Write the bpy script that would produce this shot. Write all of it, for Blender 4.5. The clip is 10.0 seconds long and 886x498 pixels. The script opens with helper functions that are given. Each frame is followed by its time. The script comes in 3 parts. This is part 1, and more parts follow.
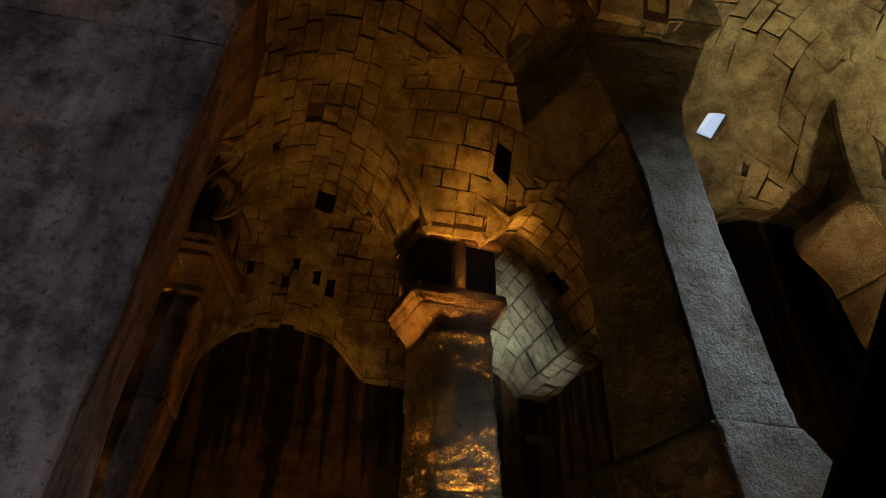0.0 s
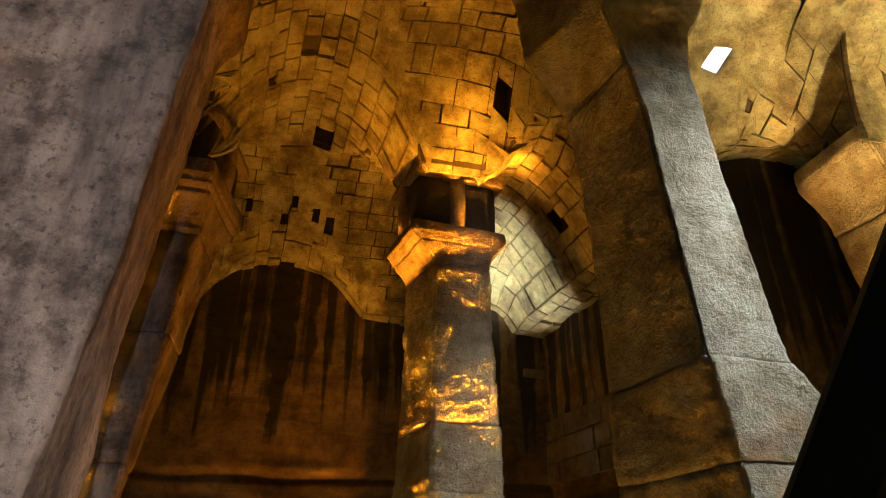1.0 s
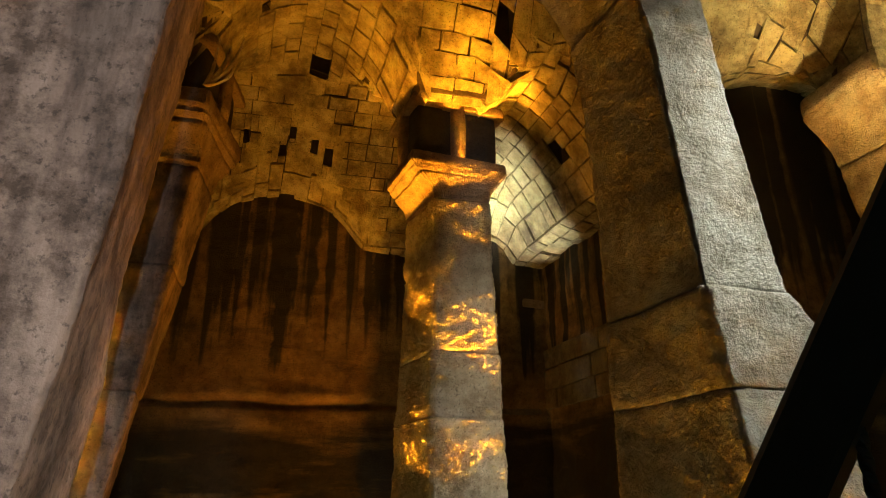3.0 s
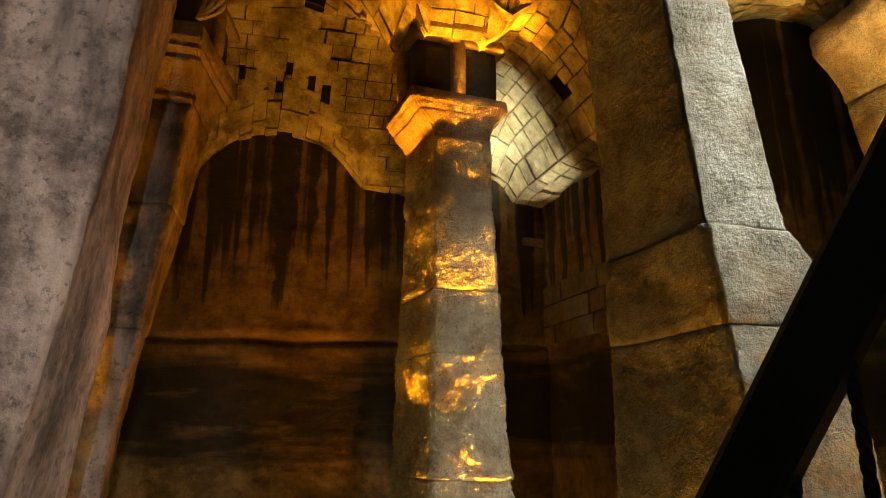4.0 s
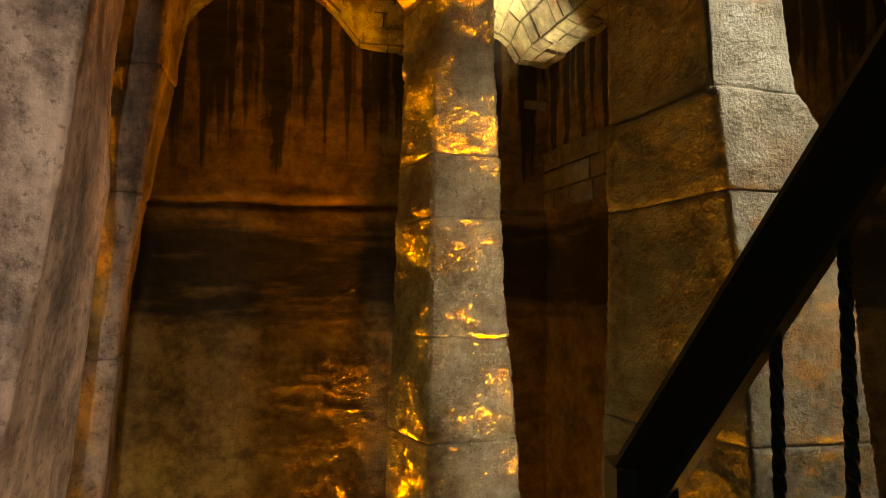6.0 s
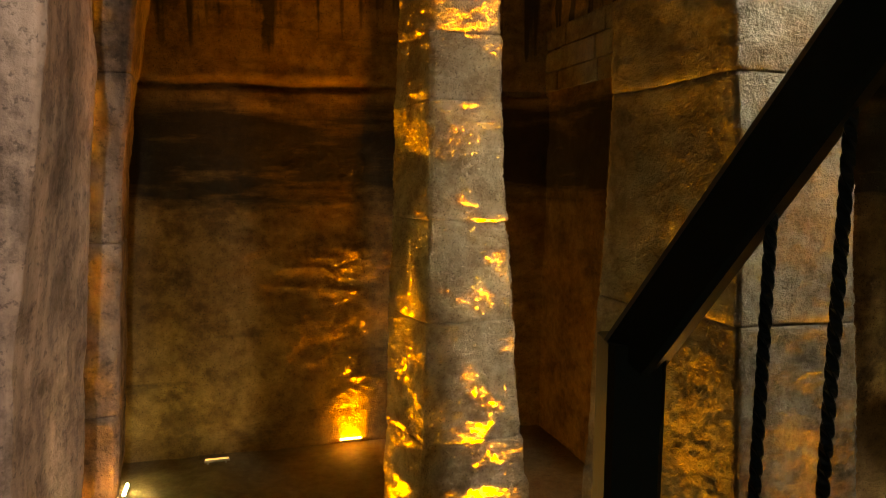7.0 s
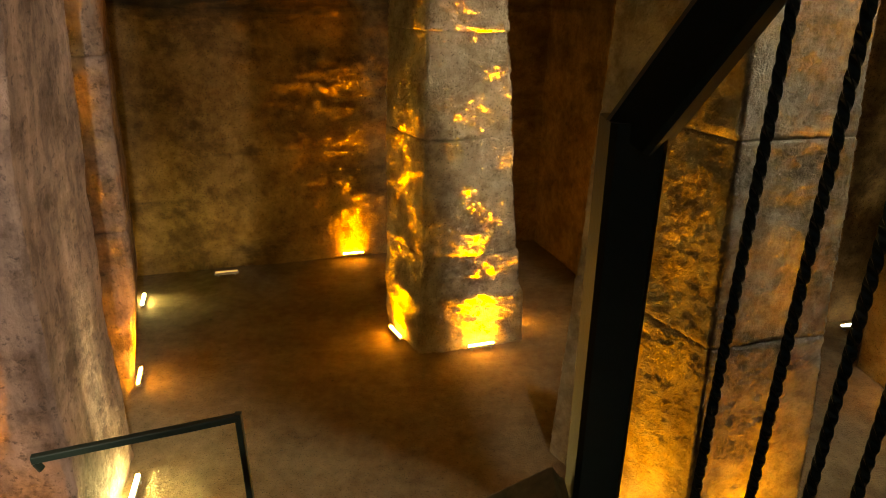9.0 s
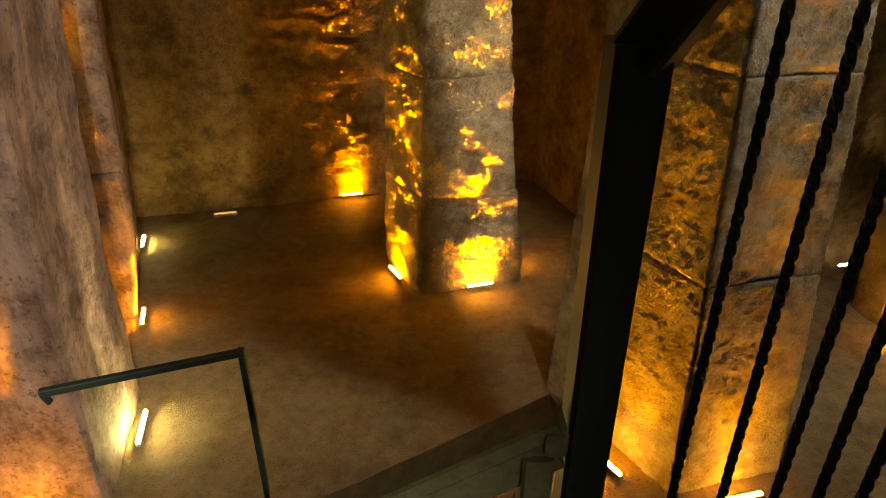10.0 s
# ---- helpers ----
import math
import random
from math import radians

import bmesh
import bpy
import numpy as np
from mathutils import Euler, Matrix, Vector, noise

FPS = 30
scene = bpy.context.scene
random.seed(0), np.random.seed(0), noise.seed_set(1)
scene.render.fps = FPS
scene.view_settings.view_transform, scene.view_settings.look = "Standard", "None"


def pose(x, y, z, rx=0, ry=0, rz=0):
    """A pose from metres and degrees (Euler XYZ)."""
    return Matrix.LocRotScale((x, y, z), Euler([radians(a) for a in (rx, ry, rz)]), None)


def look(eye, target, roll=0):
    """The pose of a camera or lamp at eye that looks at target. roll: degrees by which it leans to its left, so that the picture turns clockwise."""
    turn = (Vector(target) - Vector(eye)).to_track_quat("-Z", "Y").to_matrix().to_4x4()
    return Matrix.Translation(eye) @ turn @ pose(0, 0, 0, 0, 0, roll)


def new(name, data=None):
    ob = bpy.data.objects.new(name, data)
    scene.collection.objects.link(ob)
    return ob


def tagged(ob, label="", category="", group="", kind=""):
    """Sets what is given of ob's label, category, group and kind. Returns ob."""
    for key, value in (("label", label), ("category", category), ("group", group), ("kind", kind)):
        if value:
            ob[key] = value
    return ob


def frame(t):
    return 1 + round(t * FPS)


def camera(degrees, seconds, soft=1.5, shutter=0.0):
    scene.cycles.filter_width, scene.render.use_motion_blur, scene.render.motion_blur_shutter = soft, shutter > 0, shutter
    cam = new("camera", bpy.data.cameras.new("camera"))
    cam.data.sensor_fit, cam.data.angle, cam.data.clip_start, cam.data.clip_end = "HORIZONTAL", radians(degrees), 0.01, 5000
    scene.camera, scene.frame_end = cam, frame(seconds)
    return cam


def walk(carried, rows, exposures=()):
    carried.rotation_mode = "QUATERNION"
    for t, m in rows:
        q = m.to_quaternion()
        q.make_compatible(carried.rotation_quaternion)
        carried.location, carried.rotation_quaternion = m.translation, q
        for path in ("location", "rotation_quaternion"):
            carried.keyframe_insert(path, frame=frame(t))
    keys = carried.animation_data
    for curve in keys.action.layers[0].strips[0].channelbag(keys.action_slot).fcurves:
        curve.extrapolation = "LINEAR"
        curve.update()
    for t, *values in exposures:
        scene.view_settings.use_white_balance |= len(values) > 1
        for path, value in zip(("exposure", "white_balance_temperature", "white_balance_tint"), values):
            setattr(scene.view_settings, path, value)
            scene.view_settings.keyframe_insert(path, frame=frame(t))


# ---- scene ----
# ---- camera: stands on the stair and tilts down ----
cam = camera(69.5, 10.0, soft=0.95)
# seconds, tilt, turn, lean (degrees), height
TILT = [(0, 32.76, 0.15, 0.10, 7.2), (0.5, 29.91, 0.10, 0.08, 7.2), (1, 27.19, 0.05, 0.10, 7.2), (1.5, 24.47, 0.02, 0.12, 7.2),
        (2, 22.92, 0.00, 0.08, 7.2), (2.6, 21.69, 0.04, 0.00, 7.2), (3.3, 19.90, 0.09, -0.12, 7.2), (3.5, 18.59, 0.10, -0.16, 7.2),
        (4, 15.57, 0.09, -0.18, 7.2), (4.5, 12.29, 0.10, -0.16, 7.2), (5, 9.47, 0.09, -0.12, 7.2), (5.7, 5.04, 0.08, -0.02, 7.2),
        (6.3, 1.49, 0.07, 0.04, 7.2), (6.5, -0.52, 0.06, 0.05, 7.2), (7, -6.83, 0.01, 0.06, 7.195), (7.5, -11.31, -0.03, 0.06, 7.18),
        (8, -16.76, -0.04, 0.03, 7.16), (8.5, -20.06, -0.08, 0.00, 7.143), (9, -22.84, -0.13, 0.00, 7.133), (9.5, -25.80, -0.16, -0.06, 7.115),
        (10, -28.06, -0.19, -0.10, 7.11)]
walk(cam, [(t, pose(0, 0, z, 90 + p, 0, turn) @ pose(0, 0, 0, 0, 0, lean)) for t, p, turn, lean, z in TILT],
     [(0.0, -2.3, 5000, 10), (0.3, -1.3, 5300, 8), (0.6, -0.6, 5700, 6), (1.0, -0.2, 6000, 4), (2.0, -0.05, 6200, 2), (4.5, 0.0, 6700, 3), (6.5, 0.0, 8700, 7), (7.5, 0.05, 8400, 9), (10.0, 0.08, 8400, 9)])

# ---- light ----
world = bpy.data.worlds.new("sky")
scene.world = world
world.use_nodes = True
wn = world.node_tree
sky = wn.nodes.new("ShaderNodeTexSky")
sky.sky_type, sky.sun_disc = "NISHITA", False
sky.sun_elevation, sky.sun_rotation = radians(55), radians(315)
wn.links.new(sky.outputs[0], wn.nodes["Background"].inputs[0])
wn.nodes["Background"].inputs[1].default_value = 0.05
sun = new("sun", bpy.data.lights.new("sun", "SUN"))
sun.data.energy, sun.data.angle, sun.data.color = 3.0, radians(0.5), (1, 0.95, 0.88)
sun.matrix_world = look((0, 0, 60), (30, -30, 0))

AMBER, GOLD, WHITE, DAY = (1.0, 0.335, 0.010), (1.0, 0.60, 0.18), (1.0, 0.82, 0.45), (1.0, 0.94, 0.88)


def beam(eye, target, power, color, length=0.55, depth=0.06, spread=60):
    """A rectangular lamp at eye that shines to target, its long side along the floor."""
    data = bpy.data.lights.new("lamp_light", "AREA")
    data.shape, data.size, data.size_y, data.energy, data.color, data.spread = "RECTANGLE", length, depth, power, color, radians(spread)
    ob = new("lamp_light", data)
    ob.matrix_world = look(eye, target)
    return ob


# daylight: a shaft in the vault beside the stair, and the entrance behind it
beam((8.1, 4.3, 15.2), (3.3, 6.9, 10.0), 205, DAY, 1.2, 1.2, 56)
beam((9.0, 3.6, 17.2), (7.3, 8.0, 0.0), 75, (0.86, 0.93, 1.0), 1.2, 1.2, 40)
beam((4.1, -9.6, 12.5), (-5.0, 8.0, 9.0), 1850, (1.0, 0.92, 0.90), 0.25, 1.6, 150)

# ---- materials ----


def shader(name, rough=0.85):
    m = bpy.data.materials.new(name)
    m.use_nodes = True
    nt = m.node_tree
    b = nt.nodes["Principled BSDF"]
    b.inputs["Roughness"].default_value = rough
    return m, nt, b


def tex_noise(nt, vec, scale, detail=6, rough=0.6):
    n = nt.nodes.new("ShaderNodeTexNoise")
    n.inputs["Scale"].default_value, n.inputs["Detail"].default_value, n.inputs["Roughness"].default_value = scale, detail, rough
    nt.links.new(vec, n.inputs["Vector"])
    return n.outputs["Fac"]


def ramp(nt, fac, stops):
    r = nt.nodes.new("ShaderNodeValToRGB")
    e = r.color_ramp.elements
    while len(e) < len(stops):
        e.new(0.5)
    for el, (p, c) in zip(e, stops):
        el.position, el.color = p, (*c, 1) if len(c) == 3 else c
    nt.links.new(fac, r.inputs[0])
    return r.outputs[0]


def mixed(nt, fac, a, b, mode="MIX"):
    m = nt.nodes.new("ShaderNodeMix")
    m.data_type, m.blend_type = "RGBA", mode
    for sock, v in ((m.inputs[0], fac), (m.inputs[6], a), (m.inputs[7], b)):
        if isinstance(v, (int, float)):
            sock.default_value = v
        elif isinstance(v, tuple):
            sock.default_value = (*v, 1)
        else:
            nt.links.new(v, sock)
    return m.outputs[2]


def scaled(nt, vec, s):
    m = nt.nodes.new("ShaderNodeMapping")
    m.inputs["Scale"].default_value = s
    nt.links.new(vec, m.inputs[0])
    return m.outputs[0]


def math_node(nt, op, a, b=0.0):
    m = nt.nodes.new("ShaderNodeMath")
    m.operation = op
    for sock, v in ((m.inputs[0], a), (m.inputs[1], b)):
        if isinstance(v, (int, float)):
            sock.default_value = v
        else:
            nt.links.new(v, sock)
    return m.outputs[0]


def bump(nt, b, layers):
    last = None
    for height, strength, dist in layers:
        n = nt.nodes.new("ShaderNodeBump")
        n.inputs["Strength"].default_value, n.inputs["Distance"].default_value = strength, dist
        nt.links.new(height, n.inputs["Height"])
        if last:
            nt.links.new(last, n.inputs["Normal"])
        last = n.outputs[0]
    nt.links.new(last, b.inputs["Normal"])


def stone(name, light, mid, dark, pit=0.05, streaks=None, joints=0.0, islands=0.0, rough=0.85, stretch=1.0, grain=26.0, soot=False, blotch=0.7, speck=0.75, stain=0.7):
    """Limestone: two scales of colour, pits, and optional black water streaks between two heights with a painted band
    of shade below.
    """
    m, nt, b = shader(name, rough)
    g = nt.nodes.new("ShaderNodeNewGeometry")
    pos = g.outputs["Position"]
    drawn = scaled(nt, pos, (1, 1, stretch)) if stretch != 1.0 else pos
    big, fine, tiny = tex_noise(nt, drawn, blotch), tex_noise(nt, drawn, 5.0), tex_noise(nt, pos, grain, 4, 0.7)
    col = ramp(nt, big, [(0.36, dark), (0.5, mid), (0.66, light)])
    col = mixed(nt, 0.4, col, ramp(nt, fine, [(0.32, dark), (0.65, light)]))
    col = mixed(nt, ramp(nt, tiny, [(0.34, (speck,) * 3), (0.44, (0, 0, 0))]), col, tuple(0.35 * c for c in dark))
    mottle = tex_noise(nt, pos, 1.4, 10, 0.74)
    col = mixed(nt, 1.0, col, ramp(nt, mottle, [(0.38, (stain, 0.9 * stain, 0.8 * stain)), (0.56, (1, 1, 1))]), "MULTIPLY")
    if soot:
        patch = tex_noise(nt, pos, 0.55, 8, 0.68)
        col = mixed(nt, ramp(nt, patch, [(0.52, (0, 0, 0)), (0.66, (0.8, 0.8, 0.8))]), col, (0.05, 0.032, 0.018))
    if islands:
        f = ramp(nt, g.outputs["Random Per Island"], [(0, (1 - islands,) * 3), (1, (1, 1, 1))])
        col = mixed(nt, 1.0, col, f, "MULTIPLY")
    if streaks:
        z0, z1 = streaks
        sv = scaled(nt, pos, (3.4, 3.4, 0.05))
        sep = nt.nodes.new("ShaderNodeSeparateXYZ")
        nt.links.new(pos, sep.inputs[0])
        band = nt.nodes.new("ShaderNodeMapRange")
        band.inputs[1].default_value, band.inputs[2].default_value = z0, z1
        nt.links.new(sep.outputs[2], band.inputs[0])
        f = math_node(nt, "ADD", tex_noise(nt, sv, 1.0, 2, 0.45), math_node(nt, "MULTIPLY", band.outputs[0], 0.26))
        # shade under the ledge, painted as a noisy near-black band
        ledge_shade = nt.nodes.new("ShaderNodeMapRange")
        ledge_shade.inputs[1].default_value, ledge_shade.inputs[2].default_value = z0 - 3.6, z0 - 0.5
        nt.links.new(sep.outputs[2], ledge_shade.inputs[0])
        hump = math_node(nt, "MULTIPLY", math_node(nt, "MULTIPLY", ledge_shade.outputs[0], math_node(nt, "SUBTRACT", 1.0, ledge_shade.outputs[0])), 1.7)
        h = math_node(nt, "ADD", tex_noise(nt, scaled(nt, pos, (0.35, 0.35, 2.2)), 1.0, 5, 0.6), hump)
        col = mixed(nt, ramp(nt, h, [(0.58, (0, 0, 0)), (0.84, (0.9, 0.9, 0.9))]), col, (0.016, 0.012, 0.009))
        reach = nt.nodes.new("ShaderNodeMapRange")
        reach.inputs[1].default_value, reach.inputs[2].default_value = z0 - 0.6, z0 + 0.5
        nt.links.new(sep.outputs[2], reach.inputs[0])
        f = math_node(nt, "MULTIPLY", f, math_node(nt, "ADD", math_node(nt, "MULTIPLY", reach.outputs[0], 0.4), 0.6))
        col = mixed(nt, ramp(nt, f, [(0.64, (0, 0, 0)), (0.75, (0.9, 0.9, 0.9))]), col, (0.012, 0.010, 0.008))
    nt.links.new(col, b.inputs["Base Color"])
    vor = nt.nodes.new("ShaderNodeTexVoronoi")
    vor.inputs["Scale"].default_value = 9.0
    nt.links.new(pos, vor.inputs["Vector"])
    bump(nt, b, [(fine, 0.4, pit * 0.8), (vor.outputs["Distance"], 0.2, pit * 0.4), (tiny, 1.0, pit * 1.2)])
    return m


ROCK = stone("rock_wall", (0.40, 0.26, 0.10), (0.27, 0.168, 0.058), (0.12, 0.073, 0.026), 0.06, streaks=(9.8, 12.6))
PIER = stone("pier_stone", (0.51, 0.44, 0.31), (0.40, 0.34, 0.215), (0.22, 0.175, 0.10), 0.08)
GRANULAR = stone("granular_pier_stone", (0.42, 0.41, 0.335), (0.315, 0.305, 0.225), (0.175, 0.167, 0.11), 0.055, grain=26.0, speck=0.2, stain=0.6)
PLASTER = stone("stained_smooth_rock", (0.36, 0.265, 0.21), (0.19, 0.13, 0.10), (0.05, 0.034, 0.026), 0.025, stretch=0.22, grain=9.0, blotch=1.2, speck=0.6, stain=0.30)
CAP = stone("capital_stone", (0.36, 0.27, 0.18), (0.26, 0.19, 0.12), (0.13, 0.09, 0.055), 0.05)
VAULT = stone("vault_stone", (0.60, 0.55, 0.34), (0.465, 0.415, 0.24), (0.25, 0.215, 0.115), 0.05, islands=0.2, soot=True, stain=0.5)
JOINT = stone("vault_joint", (0.10, 0.075, 0.05), (0.07, 0.05, 0.035), (0.03, 0.022, 0.016), 0.03)
DIRT = stone("trodden_floor", (0.31, 0.235, 0.115), (0.22, 0.162, 0.072), (0.12, 0.086, 0.038), 0.04, grain=34.0, stain=0.88, blotch=0.35)
# near-black stone: the shade inside the sockets is painted into its colour
RECESS_DARK = stone("recess_dark", (0.06, 0.05, 0.04), (0.04, 0.033, 0.026), (0.02, 0.016, 0.013), 0.02)


def iron(name, color, rough):
    m, nt, b = shader(name, rough)
    b.inputs["Metallic"].default_value = 0.35
    pos = nt.nodes.new("ShaderNodeNewGeometry").outputs["Position"]
    n1, n2 = tex_noise(nt, pos, 14.0), tex_noise(nt, pos, 120.0)
    nt.links.new(mixed(nt, n1, tuple(0.6 * c for c in color), color), b.inputs["Base Color"])
    bump(nt, b, [(n1, 0.3, 0.004), (n2, 0.3, 0.001)])
    return m


IRON = iron("black_iron", (0.028, 0.048, 0.034), 0.5)
WOOD, wnt, wb = shader("worn_green_wood", 0.6)
wpos = wnt.nodes.new("ShaderNodeNewGeometry").outputs["Position"]
wgrain = tex_noise(wnt, wpos, 28.0)
wnt.links.new(ramp(wnt, wgrain, [(0.3, (0.09, 0.10, 0.045)), (0.7, (0.22, 0.21, 0.10))]), wb.inputs["Base Color"])
bump(wnt, wb, [(wgrain, 0.4, 0.002)])
HOUSING, hnt, hb = shader("lamp_housing", 0.5)
hb.inputs["Base Color"].default_value, hb.inputs["Metallic"].default_value = (0.3, 0.3, 0.3, 1), 0.6


def glow(name, color, power):
    m, nt, b = shader(name, 0.4)
    b.inputs["Base Color"].default_value = (*color, 1)
    b.inputs["Emission Color"].default_value = (*color, 1)
    b.inputs["Emission Strength"].default_value = power
    return m


LED_AMBER, LED_WHITE, LED_DIM = glow("led_amber", (1, 0.40, 0.04), 330), glow("led_white", (1, 0.86, 0.34), 420), glow("led_dim", (1, 0.62, 0.25), 0.6)
LED_SPOT = glow("led_faint_white", (1, 0.9, 0.7), 30)

# ---- plan: skewed axes u (along the end wall) and v (away) from the far corner ----
CORNER = Vector((2.76, 17.63))
U = Vector((math.cos(radians(13)), math.sin(radians(13))))
V = Vector((math.cos(radians(108)), math.sin(radians(108))))


def plan(a, b):
    return CORNER + U * a + V * b


def smooth(x):
    x = min(1.0, max(0.0, x))
    return x * x * (3 - 2 * x)


def solid_gap(a, b):
    """How far the place a, b of the plan is from the end wall and the side wall."""
    gap = -b
    if b > -6.2:
        gap = min(gap, -a)
    else:
        gap = min(gap, math.hypot(max(a, 0) - a if a > 0 else -a, -6.2 - b) if a < 0 else -6.2 - b)
    return gap


def pier_line(b):
    return -4.27 + 1.1 * smooth((-5.2 - b) / 4.6)


def pier_row(a):
    return -8.8 - 1.2 * smooth((a + 10) / 6.5) + 1.6 * smooth((a + 1.5) / 4.5)


def arch(x, lines, half):
    for lo, hi in zip(lines, lines[1:]):
        if lo <= x <= hi:
            c = (hi - lo) / 2 - half
            t = (x - (lo + hi) / 2) / c
            return max(0.0, math.sqrt(max(0.0, 1.22 - t * t)) - 0.469) / 0.6355, c
    return 0.0, 1.0


def vault(a, b):
    """Height of the vault's underside, and which of its two barrels forms it."""
    s = smooth(solid_gap(a, b) / 3.6)
    spring = 13.3 + 1.6 * s + 0.9 * smooth((-6.4 - b) / 3.0)
    spring -= 1.2 * smooth((a - 1.3) / 2.2) * smooth((-6.8 - b) / 1.4)
    right = 3.75 * smooth((-5.6 - b) / 1.6)
    hu, cu = arch(a, (-27.0, -19.4, -10.4 - 0.6 * smooth((-5.2 - b) / 3.6), pier_line(b), right, 12.0), 0.84)
    hv, cv = arch(b, (-25.0, -19.5, -14.6, pier_row(a), -4.72, 0.45), 0.84)
    hv *= 1 - smooth((a + 4.0) / 1.6) * smooth((b + 7.0) / 1.2)
    ru, rv = hu * min(2.7, cu * 1.1) * (0.6 + 0.4 * s), hv * min(2.6, cv * 1.5) * (0.6 + 0.4 * s)
    z = spring + max(ru, rv)
    side = smooth((b + 8.9) / 2.7) * smooth((a - 0.1) / 1.4)
    if side > 0:
        z += side * (13.4 + 2.6 * math.sqrt(max(0.0, 1 - ((a - 3.0) / 3.1) ** 2)) - z)
    return z, ru >= rv


# ---- mesh helpers ----


def part(name, bm, material, parent=None, label=""):
    me = bpy.data.meshes.new(name)
    bm.to_mesh(me)
    bm.free()
    me.materials.append(material)
    ob = new(name, me)
    if parent:
        ob.parent = parent
    if label:
        ob["label"] = label
    return ob


def raw(name, verts, faces, material, parent=None, smooth_faces=False):
    me = bpy.data.meshes.new(name)
    me.from_pydata(verts, [], faces)
    me.update()
    me.materials.append(material)
    if smooth_faces:
        me.polygons.foreach_set("use_smooth", [True] * len(me.polygons))
    ob = new(name, me)
    if parent:
        ob.parent = parent
    return ob


def root(name, place=(0, 0, 0)):
    ob = new(name)
    ob.location = place
    return ob


def rough(p, seed, amp, pits=0.0):
    """Weathering of a stone face at p, in metres outwards."""
    q = Vector(p) + Vector((seed * 7.3, seed * 3.1, seed * 5.7))
    return amp * (0.9 * noise.noise(q * 0.9) + 0.55 * noise.noise(q * 2.7) + 0.35 * noise.noise(q * 7.0) + 0.18 * noise.noise(q * 17.0)) + (pits * (noise.noise(q * 19.0) + 0.9 * noise.noise(q * 36.0)) if pits else 0.0)


def box_bm(sx, sy, sz, bevel=0.0, m=None):
    bm = bmesh.new()
    bmesh.ops.create_cube(bm, size=1.0, matrix=(m or Matrix()) @ Matrix.Diagonal((sx, sy, sz, 1)))
    if bevel:
        bmesh.ops.bevel(bm, geom=bm.edges[:], offset=bevel, segments=2, affect="EDGES", profile=0.6)
    return bm


def strut_bm(p, q, w, h, bevel=0.004, up=(0, 0, 1), twist=0.0, steps=1):
    """A bar of section w x h from p to q."""
    p, q = Vector(p), Vector(q)
    d = q - p
    z = d.normalized()
    x = z.cross(Vector(up))
    x = x.normalized() if x.length > 1e-4 else Vector((1, 0, 0))
    y = x.cross(z)
    bm = bmesh.new()
    rings = []
    for i in range(steps + 1):
        t = twist * i / steps
        c, s = math.cos(t), math.sin(t)
        ring = []
        for sx, sy in ((-1, -0.8), (-0.8, -1), (0.8, -1), (1, -0.8), (1, 0.8), (0.8, 1), (-0.8, 1), (-1, 0.8)):
            ax, ay = sx * w / 2, sy * h / 2
            ring.append(bm.verts.new(p + d * (i / steps) + x * (ax * c - ay * s) + y * (ax * s + ay * c)))
        rings.append(ring)
    for r0, r1 in zip(rings, rings[1:]):
        for k in range(8):
            bm.faces.new((r0[k], r0[(k + 1) % 8], r1[(k + 1) % 8], r1[k]))
    bm.faces.new(rings[0][::-1]), bm.faces.new(rings[-1])
    bmesh.ops.recalc_face_normals(bm, faces=bm.faces[:])
    return bm


def ring_at(levels, z):
    """The four corners (near, right, far, left) of a pier's section at height z."""
    for (z0, c0), (z1, c1) in zip(levels, levels[1:]):
        if z <= z1 or z1 == levels[-1][0]:
            t = min(1.0, max(0.0, (z - z0) / (z1 - z0)))
            return [Vector(p).lerp(Vector(q), t) for p, q in zip(c0, c1)]


def stone_block(name, levels, z0, z1, step, amp, seed, material, parent, inset=0.02, tilt=0.0, pits=0.0, swell=0.0):
    """One course of a pier between two heights: weathered faces, edges worn back at the joints."""
    nz = max(2, round((z1 - z0) / step))
    c0 = ring_at(levels, (z0 + z1) / 2)
    template = [(max(3, round((c0[(i + 1) % 4] - c0[i]).length / step))) for i in range(4)]
    verts, faces = [], []
    for j in range(nz + 1):
        z = z0 + (z1 - z0) * j / nz
        cs = ring_at(levels, z)
        edge = min(j, nz - j)
        back = inset if edge == 0 else (inset * 0.3 if edge == 1 else 0.0)
        row = []
        for i in range(4):
            p, q, pp = cs[i], cs[(i + 1) % 4], cs[i - 1]
            e = (q - p).normalized()
            out = Vector((e.y, -e.x))
            e2 = (p - pp).normalized()
            corner_out = (out + Vector((e2.y, -e2.x))).normalized()
            for k in range(template[i]):
                f = k / template[i]
                o = corner_out if k == 0 else out
                s = p.lerp(q, f)
                wear = 0.05 if k == 0 else 0.0
                s = s + o * (rough((s.x, s.y, z), seed, amp, pits) - back - wear + swell)
                zz = z + (tilt * noise.noise(Vector((s.x, s.y, seed))) if edge == 0 else 0.0)
                row.append((s.x, s.y, zz))
        verts += row
    n = sum(template)
    for j in range(nz):
        for k in range(n):
            k2 = (k + 1) % n
            faces.append((j * n + k, j * n + k2, (j + 1) * n + k2, (j + 1) * n + k))
    faces.append(tuple(range(n))[::-1])
    faces.append(tuple(nz * n + k for k in range(n)))
    return raw(name, verts, faces, material, parent, name != "capital")


